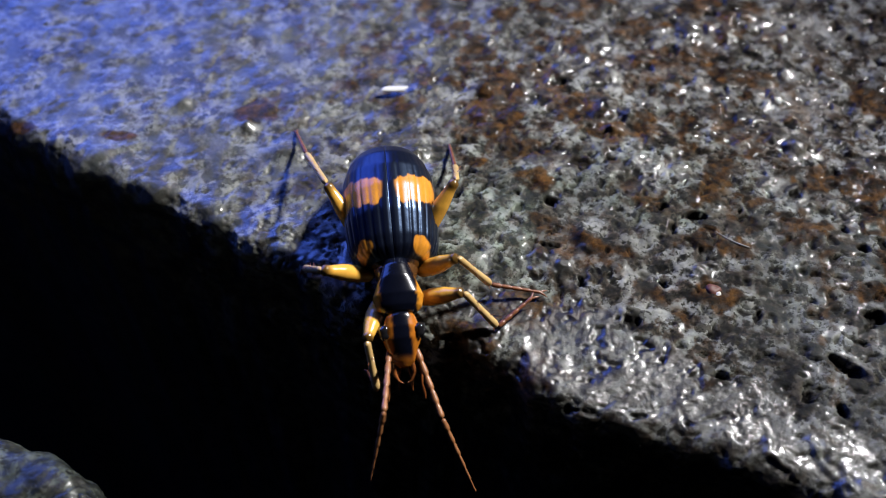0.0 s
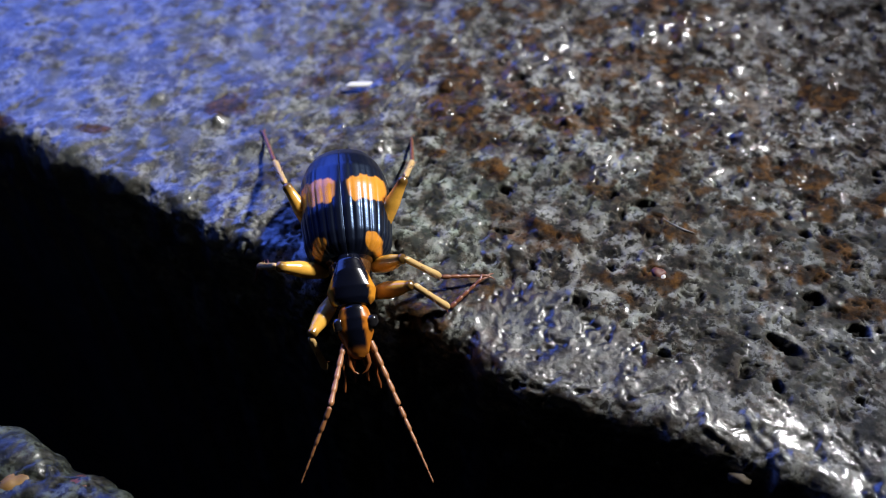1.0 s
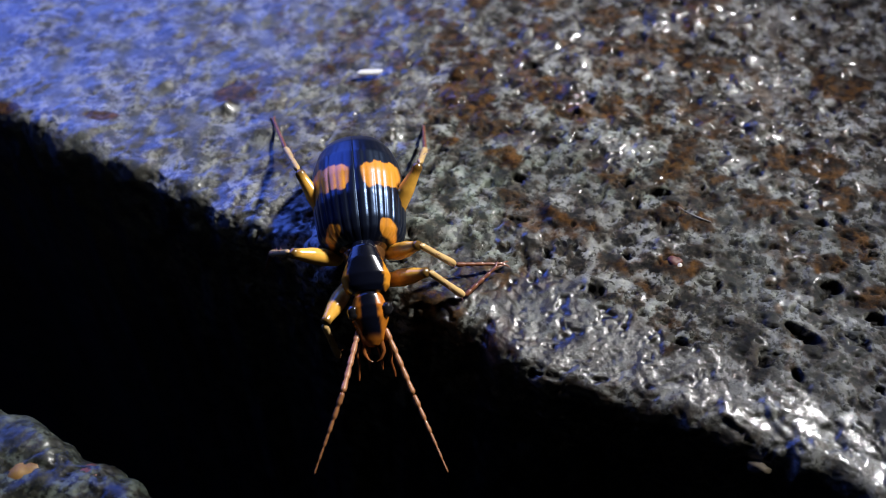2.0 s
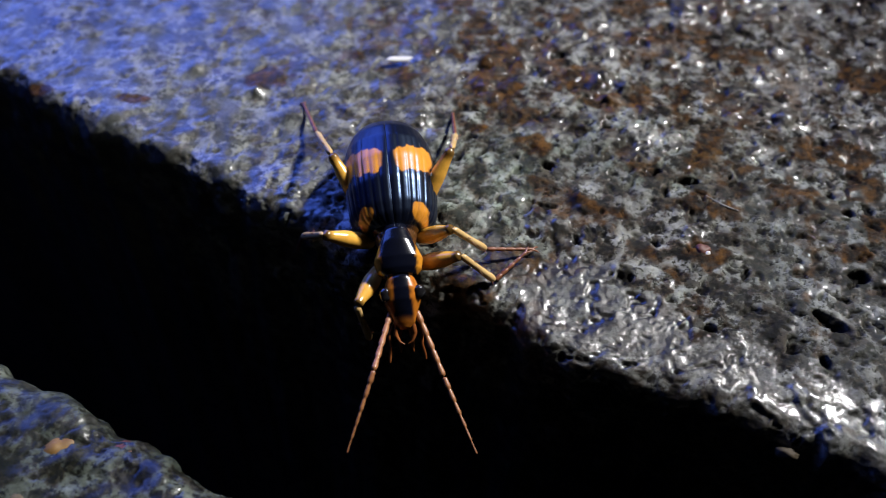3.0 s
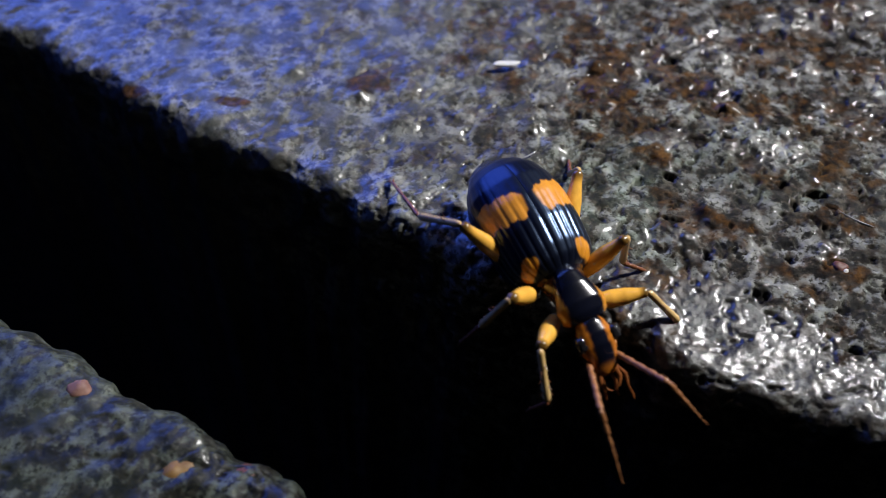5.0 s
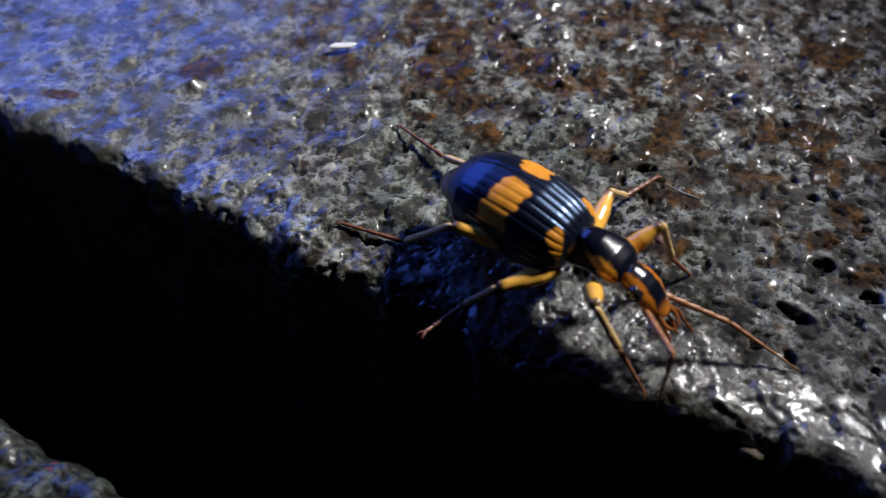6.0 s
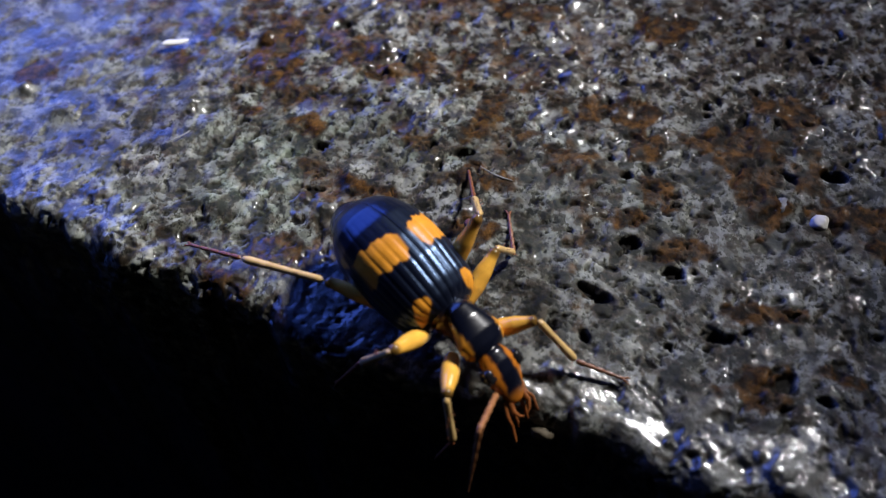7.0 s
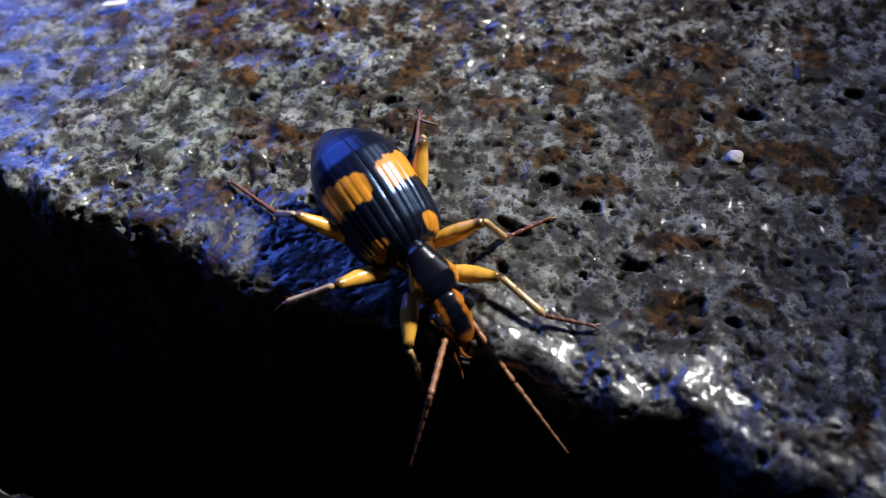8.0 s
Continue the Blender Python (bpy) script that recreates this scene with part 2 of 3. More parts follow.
def concrete_relief(x, y, rim, film, level, seed):
    """Height of the worn surface over the plan, and where it is pitted and painted dark. rim: 1 on the edge; film: 1
    where water smooths the grain; level: 1 where it lies flat.
    """
    calm = ease(-0.3, 2.2, -0.62 * x + 0.55 * y - 0.6)  # the face that is worn smooth
    wx = x + 0.045 * smooth_noise(x, y, 0.13, seed + 5) + 0.02 * smooth_noise(x, y, 0.05, seed + 6)
    wy = y + 0.045 * smooth_noise(x, y, 0.13, seed + 15) + 0.02 * smooth_noise(x, y, 0.05, seed + 16)
    swell = 0.035 * smooth_noise(x, y, 2.1, seed) + 0.022 * smooth_noise(x, y, 0.75, seed + 1)
    lumps = 0.016 * smooth_noise(x, y, 0.30, seed + 2) + 0.009 * smooth_noise(x, y, 0.15, seed + 3)
    d1, m1 = cells(wx, wy, 0.17, seed + 10)
    grit = 0.015 * (1 - ease(0.0, 0.8, d1)) * m1
    d2, m2 = cells(wx, wy, 0.08, seed + 20)
    sand = 0.008 * (1 - ease(0.0, 0.8, d2)) * m2
    dust = 0.0045 * smooth_noise(x, y, 0.06, seed + 6)
    beads, mb = cells(wx, wy, 0.19, seed + 24, 0.75)
    ripple = 0.042 * np.maximum(1 - (beads / (0.35 + 0.30 * mb)) ** 2, 0) * (0.25 + 0.75 * mb)
    rough = 1 - 0.68 * calm
    height = swell + rough * lumps * (1 - 0.70 * film) * (1 - 0.6 * level) + rough * (1 - 0.75 * film) * (1 - 0.65 * level) * (grit + sand + dust) + film * (1 - 0.6 * calm) * (1 - level) * ripple
    small, ms = cells(wx, wy, 0.062, seed + 27)
    tiny, mt = cells(wx, wy, 0.034, seed + 28)
    height += (0.08 * film + 0.92 * level) * (0.0065 * (1 - small ** 2) * ms + 0.006 * smooth_noise(x, y, 0.13, seed + 29) + 0.0042 * (1 - tiny ** 2) * mt)
    height += rim * (1 - 0.5 * film) * (0.055 * smooth_noise(x, y, 0.42, seed + 7) + 0.030 * smooth_noise(x, y, 0.17, seed + 8) + 0.010 * smooth_noise(x, y, 0.08, seed + 9))
    # blow holes and lost grains, of all sizes; their mask also paints their shade
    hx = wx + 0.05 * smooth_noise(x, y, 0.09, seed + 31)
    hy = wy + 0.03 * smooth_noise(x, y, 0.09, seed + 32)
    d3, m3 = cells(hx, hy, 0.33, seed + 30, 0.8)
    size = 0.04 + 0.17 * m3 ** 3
    shaded_pit = (1 - ease(size * 0.6, size, d3)) * (1 - 0.8 * calm)
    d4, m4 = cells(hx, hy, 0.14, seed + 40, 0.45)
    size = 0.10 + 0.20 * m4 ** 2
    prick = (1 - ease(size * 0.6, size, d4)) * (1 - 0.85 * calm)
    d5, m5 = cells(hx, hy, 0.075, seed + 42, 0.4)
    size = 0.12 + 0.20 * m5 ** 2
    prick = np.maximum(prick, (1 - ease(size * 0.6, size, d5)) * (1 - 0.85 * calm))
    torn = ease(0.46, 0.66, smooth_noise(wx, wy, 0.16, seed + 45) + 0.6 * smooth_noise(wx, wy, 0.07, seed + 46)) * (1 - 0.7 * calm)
    height -= (shaded_pit * 0.045 + prick * 0.016 + torn * 0.028) * (1 - 0.4 * film)
    return height, np.maximum(np.maximum(shaded_pit, 0.9 * prick), 0.6 * torn), calm


# what marks the slab, in centimetres over the plan: middle, half sizes and turn of each
HOLES = ((2.99, -0.24, 0.14, 0.065, -35), (3.30, 0.22, 0.10, 0.06, 0), (2.85, -0.57, 0.05, 0.07, 20), (2.03, 1.18, 0.09, 0.04, 0), (0.85, 1.32, 0.06, 0.05, 0),
         (3.34, 0.88, 0.06, 0.06, 0), (2.04, -0.31, 0.07, 0.04, -10), (4.11, 1.50, 0.05, 0.05, 0), (5.92, 0.96, 0.11, 0.06, 5), (3.85, -0.63, 0.12, 0.065, 0),
         (3.44, -0.68, 0.05, 0.04, 0), (4.23, -1.02, 0.11, 0.10, 30), (4.45, -1.15, 0.10, 0.04, -25), (4.98, -0.65, 0.04, 0.03, 0), (4.41, 1.43, 0.05, 0.12, -35),
         (3.59, -0.08, 0.11, 0.07, -10), (5.05, 0.79, 0.14, 0.07, -10), (4.65, 0.79, 0.07, 0.12, 20))
BUMPS = ((1.39, 2.44, 0.11, 0.08), (1.60, 2.34, 0.09, 0.07), (1.40, 2.14, 0.07, 0.05), (3.04, 2.00, 0.14, 0.05), (2.84, 2.06, 0.08, 0.05), (-2.43, 2.36, 0.10, 0.05),
         (-1.81, 2.08, 0.09, 0.05), (-1.46, 1.81, 0.12, 0.05), (0.30, 2.62, 0.11, 0.07), (0.85, 0.70, 0.14, 0.04), (1.12, 0.95, 0.12, 0.05), (0.0, 0.79, 0.16, 0.05),
         (4.55, 0.52, 0.11, 0.04), (-0.30, 1.82, 0.10, 0.05), (-0.11, 1.57, 0.11, 0.05), (0.46, 1.56, 0.09, 0.04))
# stains; the one at (0.60, 0.20) paints the legs' amber reflection and shadow
RUST_AND_SHADE = ((4.48, 0.86, 0.42, 0.48, 10), (5.24, 0.35, 0.48, 0.15, -18), (4.30, 1.20, 0.45, 0.15, 0), (4.79, 1.47, 0.32, 0.22, 0), (3.56, 0.68, 0.13, 0.28, 10),
        (3.30, 0.45, 0.16, 0.12, 0), (5.68, 1.51, 0.24, 0.18, 0), (5.35, 0.08, 0.25, 0.11, -10), (4.01, -1.03, 0.34, 0.18, -8), (5.67, -0.22, 0.17, 0.18, 0),
        (4.83, -2.07, 0.24, 0.10, 0), (5.15, -1.85, 0.10, 0.16, 0), (4.61, -0.97, 0.22, 0.06, -20), (3.72, 0.13, 0.20, 0.11, 0), (4.28, -0.45, 0.30, 0.10, -5),
        (0.60, 0.20, 0.42, 0.15, 5), (0.71, 1.57, 0.20, 0.09, 0), (0.27, 1.75, 0.18, 0.08, 20))
# darker stains; (0.62, 0.28) likewise is reflection and shadow below the legs
UMBER_AND_SHADE = ((0.41, 2.47, 0.28, 0.46, 0), (2.26, 1.57, 0.19, 0.28, 0), (2.12, 0.91, 0.28, 0.12, -15), (1.45, 2.14, 0.34, 0.10, 0), (1.11, 0.80, 0.32, 0.11, 0),
         (0.62, 0.28, 0.36, 0.18, 10), (3.90, 2.57, 0.26, 0.25, 0), (3.50, 1.53, 0.24, 0.14, 0), (3.60, 1.14, 0.20, 0.20, 0), (2.91, 1.05, 0.24, 0.18, 0),
         (2.10, 0.38, 0.22, 0.12, -10), (0.80, 1.50, 0.22, 0.09, 0), (-1.76, 2.27, 0.21, 0.15, 20), (-2.92, 1.95, 0.26, 0.05, 3), (-3.83, 2.05, 0.14, 0.07, 0),
         (3.21, 1.59, 0.28, 0.14, 0), (0.22, -0.02, 0.38, 0.13, -25), (0.75, -0.30, 0.30, 0.12, -25), (1.15, 2.35, 0.22, 0.19, 0))


def pavement_slab(name, mat, seed, s_fine, w_fine, step, rim_start, radius, flipped, offset, drop, deep):
    """flipped: the slab lies on the other side of the gap, with its rim towards the first."""
    s1 = spread(*s_fine, step, -26, 26)
    w1 = spread(*w_fine, step, -deep, 24)
    s, w = np.meshgrid(s1, w1)
    # the flipped slab's unseen face is undercut to keep bounced light out of the gap
    n, z, out_n, out_z = worn_edge(w, rim_start, radius, 0.9 if flipped else -0.03)
    way = -1.0 if flipped else 1.0
    wander = 0.07 * smooth_noise(s, 0 * s, 1.7, seed + 50) + 0.05 * smooth_noise(s, 0 * s, 0.6, seed + 51) + 0.03 * smooth_noise(s, 0 * s, 0.22, seed + 52)
    for at, wide, far in ((-5.2, 1.6, 0.17), (-1.4, 0.3, 0.06), (1.03, 0.5, -0.09), (2.1, 0.35, 0.05), (3.13, 0.4, 0.16), (3.75, 0.2, 0.05), (4.36, 0.3, 0.16)):
        if not flipped:
            wander = wander + far * np.exp(-(((s - at) / wide) ** 2))
    hold = ease(2.5, 0.2, w)
    px = s * ALONG[0] + (offset + way * (n + wander * hold)) * INTO[0]
    py = s * ALONG[1] + (offset + way * (n + wander * hold)) * INTO[1] - 0.1
    rim = ease(rim_start + 0.5, rim_start - 0.2, w)
    below = np.minimum(w - (rim_start - radius), 0)
    tx, ty = s * ALONG[0] + way * w * INTO[0], s * ALONG[1] + way * w * INTO[1]
    soaked = (0.35 + 0.65 * ease(-0.1, 0.35, smooth_noise(px, py, 0.55, seed + 75))) * ease(1.25, 2.1, py + 0.08 * px - 0.25 * smooth_noise(px, py, 0.8, seed + 66)) * (1 - 0.85 * ease(3.2, 4.2, px)) + ease(-0.5, -1.2, px) * 0.6
    margin = ease(0.85, 0.45, w + 0.30 * smooth_noise(px, py, 0.5, seed + 67)) * ease(-0.2, 0.5, px)
    pools = 0.0 * s
    for cx, cy, rx, ry, turn in ((0.93, 0.74, 0.30, 0.12, 12), (2.92, 1.97, 0.28, 0.08, -8), (1.38, 2.32, 0.30, 0.20, 0), (-0.92, 2.02, 0.30, 0.12, 5), (2.05, 0.62, 0.20, 0.10, 30), (-0.95, 0.70, 0.35, 0.28, -25), (3.15, -1.2, 0.5, 0.25, -30)):
        if not flipped:
            pools = np.maximum(pools, blob(px, py, cx, cy, rx, ry, turn, 0.5))
    # soaked patches whose dark colour also carries the beetle's shadow
    wet_shade = 0.0 * s
    for cx, cy, rx, ry, turn in ((1.05, -0.02, 0.62, 0.34, -25), (0.80, -0.35, 0.60, 0.26, -25), (1.55, -0.32, 0.5, 0.25, -25)):
        if not flipped:
            wet_shade = np.maximum(wet_shade, blob(px, py, cx, cy, rx, ry, turn, 0.6))
    wet_shade = np.maximum(wet_shade, 0.62 * np.clip(margin, 0, 1) * ease(2.9, 1.9, px) * (0 if flipped else 1))
    sheen, tilt = 0.0 * s, 0.0 * s
    for cx, cy, rx, ry, turn in ((3.10, -1.33, 0.45, 0.17, -28), (3.62, -1.56, 0.30, 0.13, -28), (2.85, -1.0, 0.28, 0.12, -28), (4.25, -1.72, 0.35, 0.14, -28), (2.45, -0.98, 0.3, 0.12, -28)):
        if not flipped:
            pool = blob(px, py, cx, cy, rx, ry, turn, 0.5)
            sheen, tilt = np.maximum(sheen, pool), tilt + 0.17 * pool * (cx - px)
    film = np.clip(soaked + margin + pools, 0, 1)
    height, shaded_pit, calm = concrete_relief(tx, ty, rim, film, np.clip(margin, 0, 1), seed)
    height, shaded_pit = height * (1 - 0.52 * sheen) + tilt, shaded_pit * (1 - 0.8 * sheen)
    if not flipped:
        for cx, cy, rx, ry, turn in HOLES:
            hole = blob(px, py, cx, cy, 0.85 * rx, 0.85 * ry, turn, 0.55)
            height, shaded_pit = height - 0.07 * hole, np.maximum(shaded_pit, 1.1 * hole)
        for cx, cy, r, up in BUMPS:
            height = height + up * np.exp(-((px - cx) ** 2 + (py - cy) ** 2) / (r * r) * 1.4)
    fade = ease(-2.5, -0.6, w) * 0.85 + 0.15
    height = height * fade
    stain = 0.65 * ease(0.26, 0.48, smooth_noise(px, py, 0.55, seed + 60) + 0.5 * smooth_noise(px, py, 0.16, seed + 61)) * ease(-1.2, 1.2, 0.75 * px + 0.55 * py - 0.3)
    stain = np.maximum(stain, 0.85 * ease(0.02, 0.30, smooth_noise(px, py, 0.33, seed + 68) + 0.5 * smooth_noise(px, py, 0.12, seed + 69)) * ease(1.5, 2.2, py) * ease(-1.6, 0.2, px))
    stain = stain * (1 - 0.9 * np.clip(margin, 0, 1)) * (1 - 0.75 * ease(2.6, 3.8, px))
    for cx, cy, rx, ry, turn in RUST_AND_SHADE + UMBER_AND_SHADE:
        if not flipped:
            stain = np.maximum(stain, 0.92 * blob(px, py, cx, cy, rx, ry, turn, 0.7))
    moss = 0.55 * ease(0.0, 0.5, smooth_noise(px, py, 1.4, seed + 62) + 0.45) * np.exp(-(((px - 0.9) / 2.1) ** 2 + ((py - 1.0) / 1.2) ** 2)) * (0.6 + 0.8 * smooth_noise(px, py, 0.12, seed + 63))
    wet = np.clip(-0.12 + 0.45 * smooth_noise(px, py, 0.9, seed + 64) + 0.75 * smooth_noise(px, py, 0.2, seed + 65) + 0.6 * rim + 1.05 * film, 0.02, 1) * (1 - 0.9 * np.clip(shaded_pit, 0, 1))
    wet = wet * (1 - 0.65 * np.clip(stain, 0, 1))
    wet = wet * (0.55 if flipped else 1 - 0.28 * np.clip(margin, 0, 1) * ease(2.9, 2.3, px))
    dull = 0.04 + 0.22 * calm * (1 - wet_shade) + 0.08 * np.clip(margin, 0, 1) * (1 - 0.5 * sheen) * ease(-0.6, 0.3, smooth_noise(px, py, 0.14, seed + 76)) + (0.14 if flipped else 0.0)
    places = np.stack([px + way * out_n * height * INTO[0], py + way * out_n * height * INTO[1], z + out_z * height + drop], -1)
    return sheet(name, places, mat, {"stain": stain * 0.95, "moss": np.clip(moss, 0, 1), "shaded_pit": np.clip(shaded_pit * 1.05, 0, 1), "wet": np.maximum(wet, np.maximum(0.9 * wet_shade, sheen)), "wet_shade": 0.8 * wet_shade, "dull": dull, "grainy": 0.24 + 0.24 * np.clip(margin, 0, 1) * (1 - sheen), "worn": np.clip(0.55 * calm + 0.32 * ease(1.7, 2.9, px) * ease(1.9, 0.9, py) + 0.28 * np.exp(-(((px - 0.4) / 1.5) ** 2 + ((py - 1.1) / 0.8) ** 2)), 0, 1) * (0.7 + 0.6 * smooth_noise(px, py, 0.35, seed + 77))}, flip=flipped)


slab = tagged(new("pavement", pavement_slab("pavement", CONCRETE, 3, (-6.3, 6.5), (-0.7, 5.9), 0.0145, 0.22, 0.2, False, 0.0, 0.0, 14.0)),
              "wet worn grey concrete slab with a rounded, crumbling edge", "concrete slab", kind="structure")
kerb = tagged(new("pavement_opposite", pavement_slab("pavement_opposite", CONCRETE_DIM, 117, (-5.2, 1.2), (-0.5, 2.6), 0.018, 0.25, 0.25, True, -1.99, -0.25, 14.0)),
              "wet mossy concrete slab across the gap, darkened for its dim light", "concrete slab", kind="structure")


# an assumed floor, blackened so that the gap stays in shade
def soil_sheet():
    a = spread(-8, 8, 0.5, -4000, 4000)
    x, y = np.meshgrid(a, a)
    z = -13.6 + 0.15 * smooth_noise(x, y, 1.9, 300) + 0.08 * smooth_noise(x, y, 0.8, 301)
    return sheet("ground", np.stack([x, y, z], -1), SHADE_SOIL)


tagged(new("ground", soil_sheet()), "assumed soil under the slabs, coloured near black for the gap's shade", "soil", kind="structure")


# ---- loose grit ----
def stone(name, mat, size, seed, flat=0.7):
    bm = bmesh.new()
    bmesh.ops.create_icosphere(bm, subdivisions=3, radius=1)
    for v in bm.verts:
        c = v.co.copy()
        d = 1 + 0.28 * noise.noise(c * 1.3 + Vector((seed, 0, 0))) + 0.12 * noise.noise(c * 3.1 + Vector((0, seed, 0)))
        v.co = Vector((c.x * size[0] * d, c.y * size[1] * d, c.z * size[2] * d)) * U
    for f in bm.faces:
        f.smooth = True
    me = bpy.data.meshes.new(name)
    bm.to_mesh(me)
    bm.free()
    me.materials.append(mat)
    return new(name, me)


def put_stone(name, mat, x, y, z, size, turn, label, seed):
    ob = stone(name, mat, size, seed)
    ob.matrix_basis = cm(x, y, z, 4, -5, turn)
    return tagged(ob, label, "pebble" if "pebble" in name else "stone chip")


put_stone("pebble", TAN, -2.79, -1.37, -0.350, (0.15, 0.12, 0.10), 20, "small amber tan pebble set in the mossy slab", 1)
put_stone("pebble", RED, -2.32, -1.36, -0.365, (0.13, 0.08, 0.07), 40, "small dark red wet pebble on the mossy slab", 2)
put_stone("pebble", PINK, -3.60, -0.78, -0.290, (0.09, 0.08, 0.06), 10, "small pink pebble at the rim of the mossy slab", 3)
put_stone("pebble", BUFF, -2.95, -1.78, -0.30, (0.08, 0.07, 0.06), 70, "small pale pebble in the mossy slab", 4)
put_stone("stone_chip", PALE, 4.79, 0.36, 0.0, (0.072, 0.066, 0.035), 0, "tiny rounded white stone chip on the wet slab", 5)
put_stone("stone_chip", BUFF, 2.50, -1.24, -0.19, (0.085, 0.045, 0.05), -15, "buff mortar crumb on the edge of the slab", 6)
put_stone("stone_chip", PALE, 2.10, 0.40, 0.0, (0.045, 0.035, 0.03), 30, "tiny pale stone chip on the wet slab", 7)
put_stone("pebble", GREY, 4.55, 0.52, -0.01, (0.10, 0.09, 0.05), 30, "small pale grey pebble set in the stained slab", 12)
put_stone("stone_chip", RED, 2.07, 0.44, 0.0, (0.07, 0.06, 0.04), 15, "rusty brown grain in the wet slab", 9)


# a wet flake, coloured white in place of its glint
def flake():
    x, y = np.meshgrid(np.linspace(-1, 1, 22), np.linspace(-1, 1, 9))
    places = np.stack([0.115 * x * (1 - 0.12 * y * y) + 0.02 * y, 0.032 * y * (1 - 0.35 * x ** 4), 0.012 * (1 - x ** 4) * (1 - y ** 4) + 0.010 * x * x], -1)
    ob = new("stone_flake", sheet("stone_flake", places, GLINT_WHITE))
    thick = ob.modifiers.new("thickness", "SOLIDIFY")
    thick.thickness = 0.012 * U
    ob.matrix_basis = cm(-0.52, 2.53, 0.075, 14, 0, 3)
    return tagged(ob, "thin glassy flake lying on the wet slab, its glint painted white", "stone flake")


flake()


def tube(name, path, radii, mat, sides=10):
    """A round body along a path, both in centimetres, closed at its ends."""
    path = np.array(path, float)
    radii = np.array(radii, float)
    ring = np.linspace(0, 2 * np.pi, sides + 1)
    out = []
    for k, c in enumerate(path):
        t = path[min(k + 1, len(path) - 1)] - path[max(k - 1, 0)]
        t = t / (np.linalg.norm(t) + 1e-9)
        side = np.cross(t, (0, 0, 1.0) if abs(t[2]) < 0.9 else (1.0, 0, 0))
        side = side / np.linalg.norm(side)
        up = np.cross(side, t)
        out.append(c + radii[k] * (np.cos(ring)[:, None] * side + np.sin(ring)[:, None] * up))
    return sheet(name, np.array(out), mat)


def fibre(x, y, length, turn, bend):
    a = np.linspace(-0.5, 0.5, 14)
    path = np.stack([a * length, bend * (a * a * 4 - 1), 0.012 + 0 * a], -1)
    ob = new("fibre", tube("fibre", path, 0.007 * (1 - 0.7 * np.abs(a * 2) ** 3), STRAW, 8))
    ob.matrix_basis = cm(x, y, 0.02, 0, 0, turn)
    return tagged(ob, "short grey plant fibre stuck to the wet slab", "plant fibre")


fibre(2.30, 0.93, 0.30, -32, 0.02)
fibre(-0.35, 1.45, 0.20, 35, 0.01)


# ---- the beetle ----
BLACK, ORANGE = np.array([0.003, 0.004, 0.010]), np.array([0.62, 0.255, 0.022])


def tinted(mask, dark, light):
    rgb = dark + (light - dark) * mask[..., None]
    return np.concatenate([rgb, np.ones(rgb.shape[:-1] + (1,))], -1)


def curve_of(stations, y):
    """Smooth values between stations of (y, ...), in falling or rising y."""
    table = np.array(sorted(stations))
    fine = np.linspace(table[0, 0], table[-1, 0], 240)
    out = []
    for column in table.T[1:]:
        v = np.interp(fine, table[:, 0], column)
        pad = np.concatenate([np.full(14, v[0]), v, np.full(14, v[-1])])
        v2 = np.convolve(pad, np.hanning(17) / np.hanning(17).sum(), "same")[14:-14]
        v2[0], v2[-1] = v[0], v[-1]
        out.append(np.interp(y, fine, v2))
    return out


def lofted(name, stations, mat, mask, dark=BLACK, light=ORANGE, rows=60, sides=48, ribs=0.0, flat=1.0):
    """A body of oval sections: stations of y, half width, height of the middle, half height. mask(x, y, z, up) says where it is light."""
    y = np.linspace(min(s[0] for s in stations), max(s[0] for s in stations), rows)
    wide, mid, tall = curve_of(stations, y)
    turn = np.linspace(0, 2 * np.pi, sides + 1)[None, :]
    c, s = np.cos(turn), np.sin(turn)
    ring = 1 + ribs * np.sin(y * 2 * np.pi / 0.14)[:, None]
    x = wide[:, None] * np.sign(c) * np.abs(c) ** flat * ring
    z = mid[:, None] + tall[:, None] * np.sign(s) * np.abs(s) ** flat * ring
    yy = y[:, None] + 0 * x
    places = np.stack([x, yy, z], -1)
    places[0] = places[0].mean(0)
    places[-1] = places[-1].mean(0)
    return sheet(name, places, mat, colours={"tint": tinted(np.clip(mask(x, yy, z, s + 0 * x), 0, 1), dark, light)}, flip=True)


WING_CASE = ((0.18, 0.15, 0.465), (0.155, 0.24, 0.505), (0.09, 0.312, 0.565), (0.0, 0.342, 0.600), (-0.20, 0.362, 0.636), (-0.42, 0.374, 0.632),
             (-0.62, 0.354, 0.595), (-0.76, 0.312, 0.530), (-0.86, 0.250, 0.440), (-0.92, 0.185, 0.345))


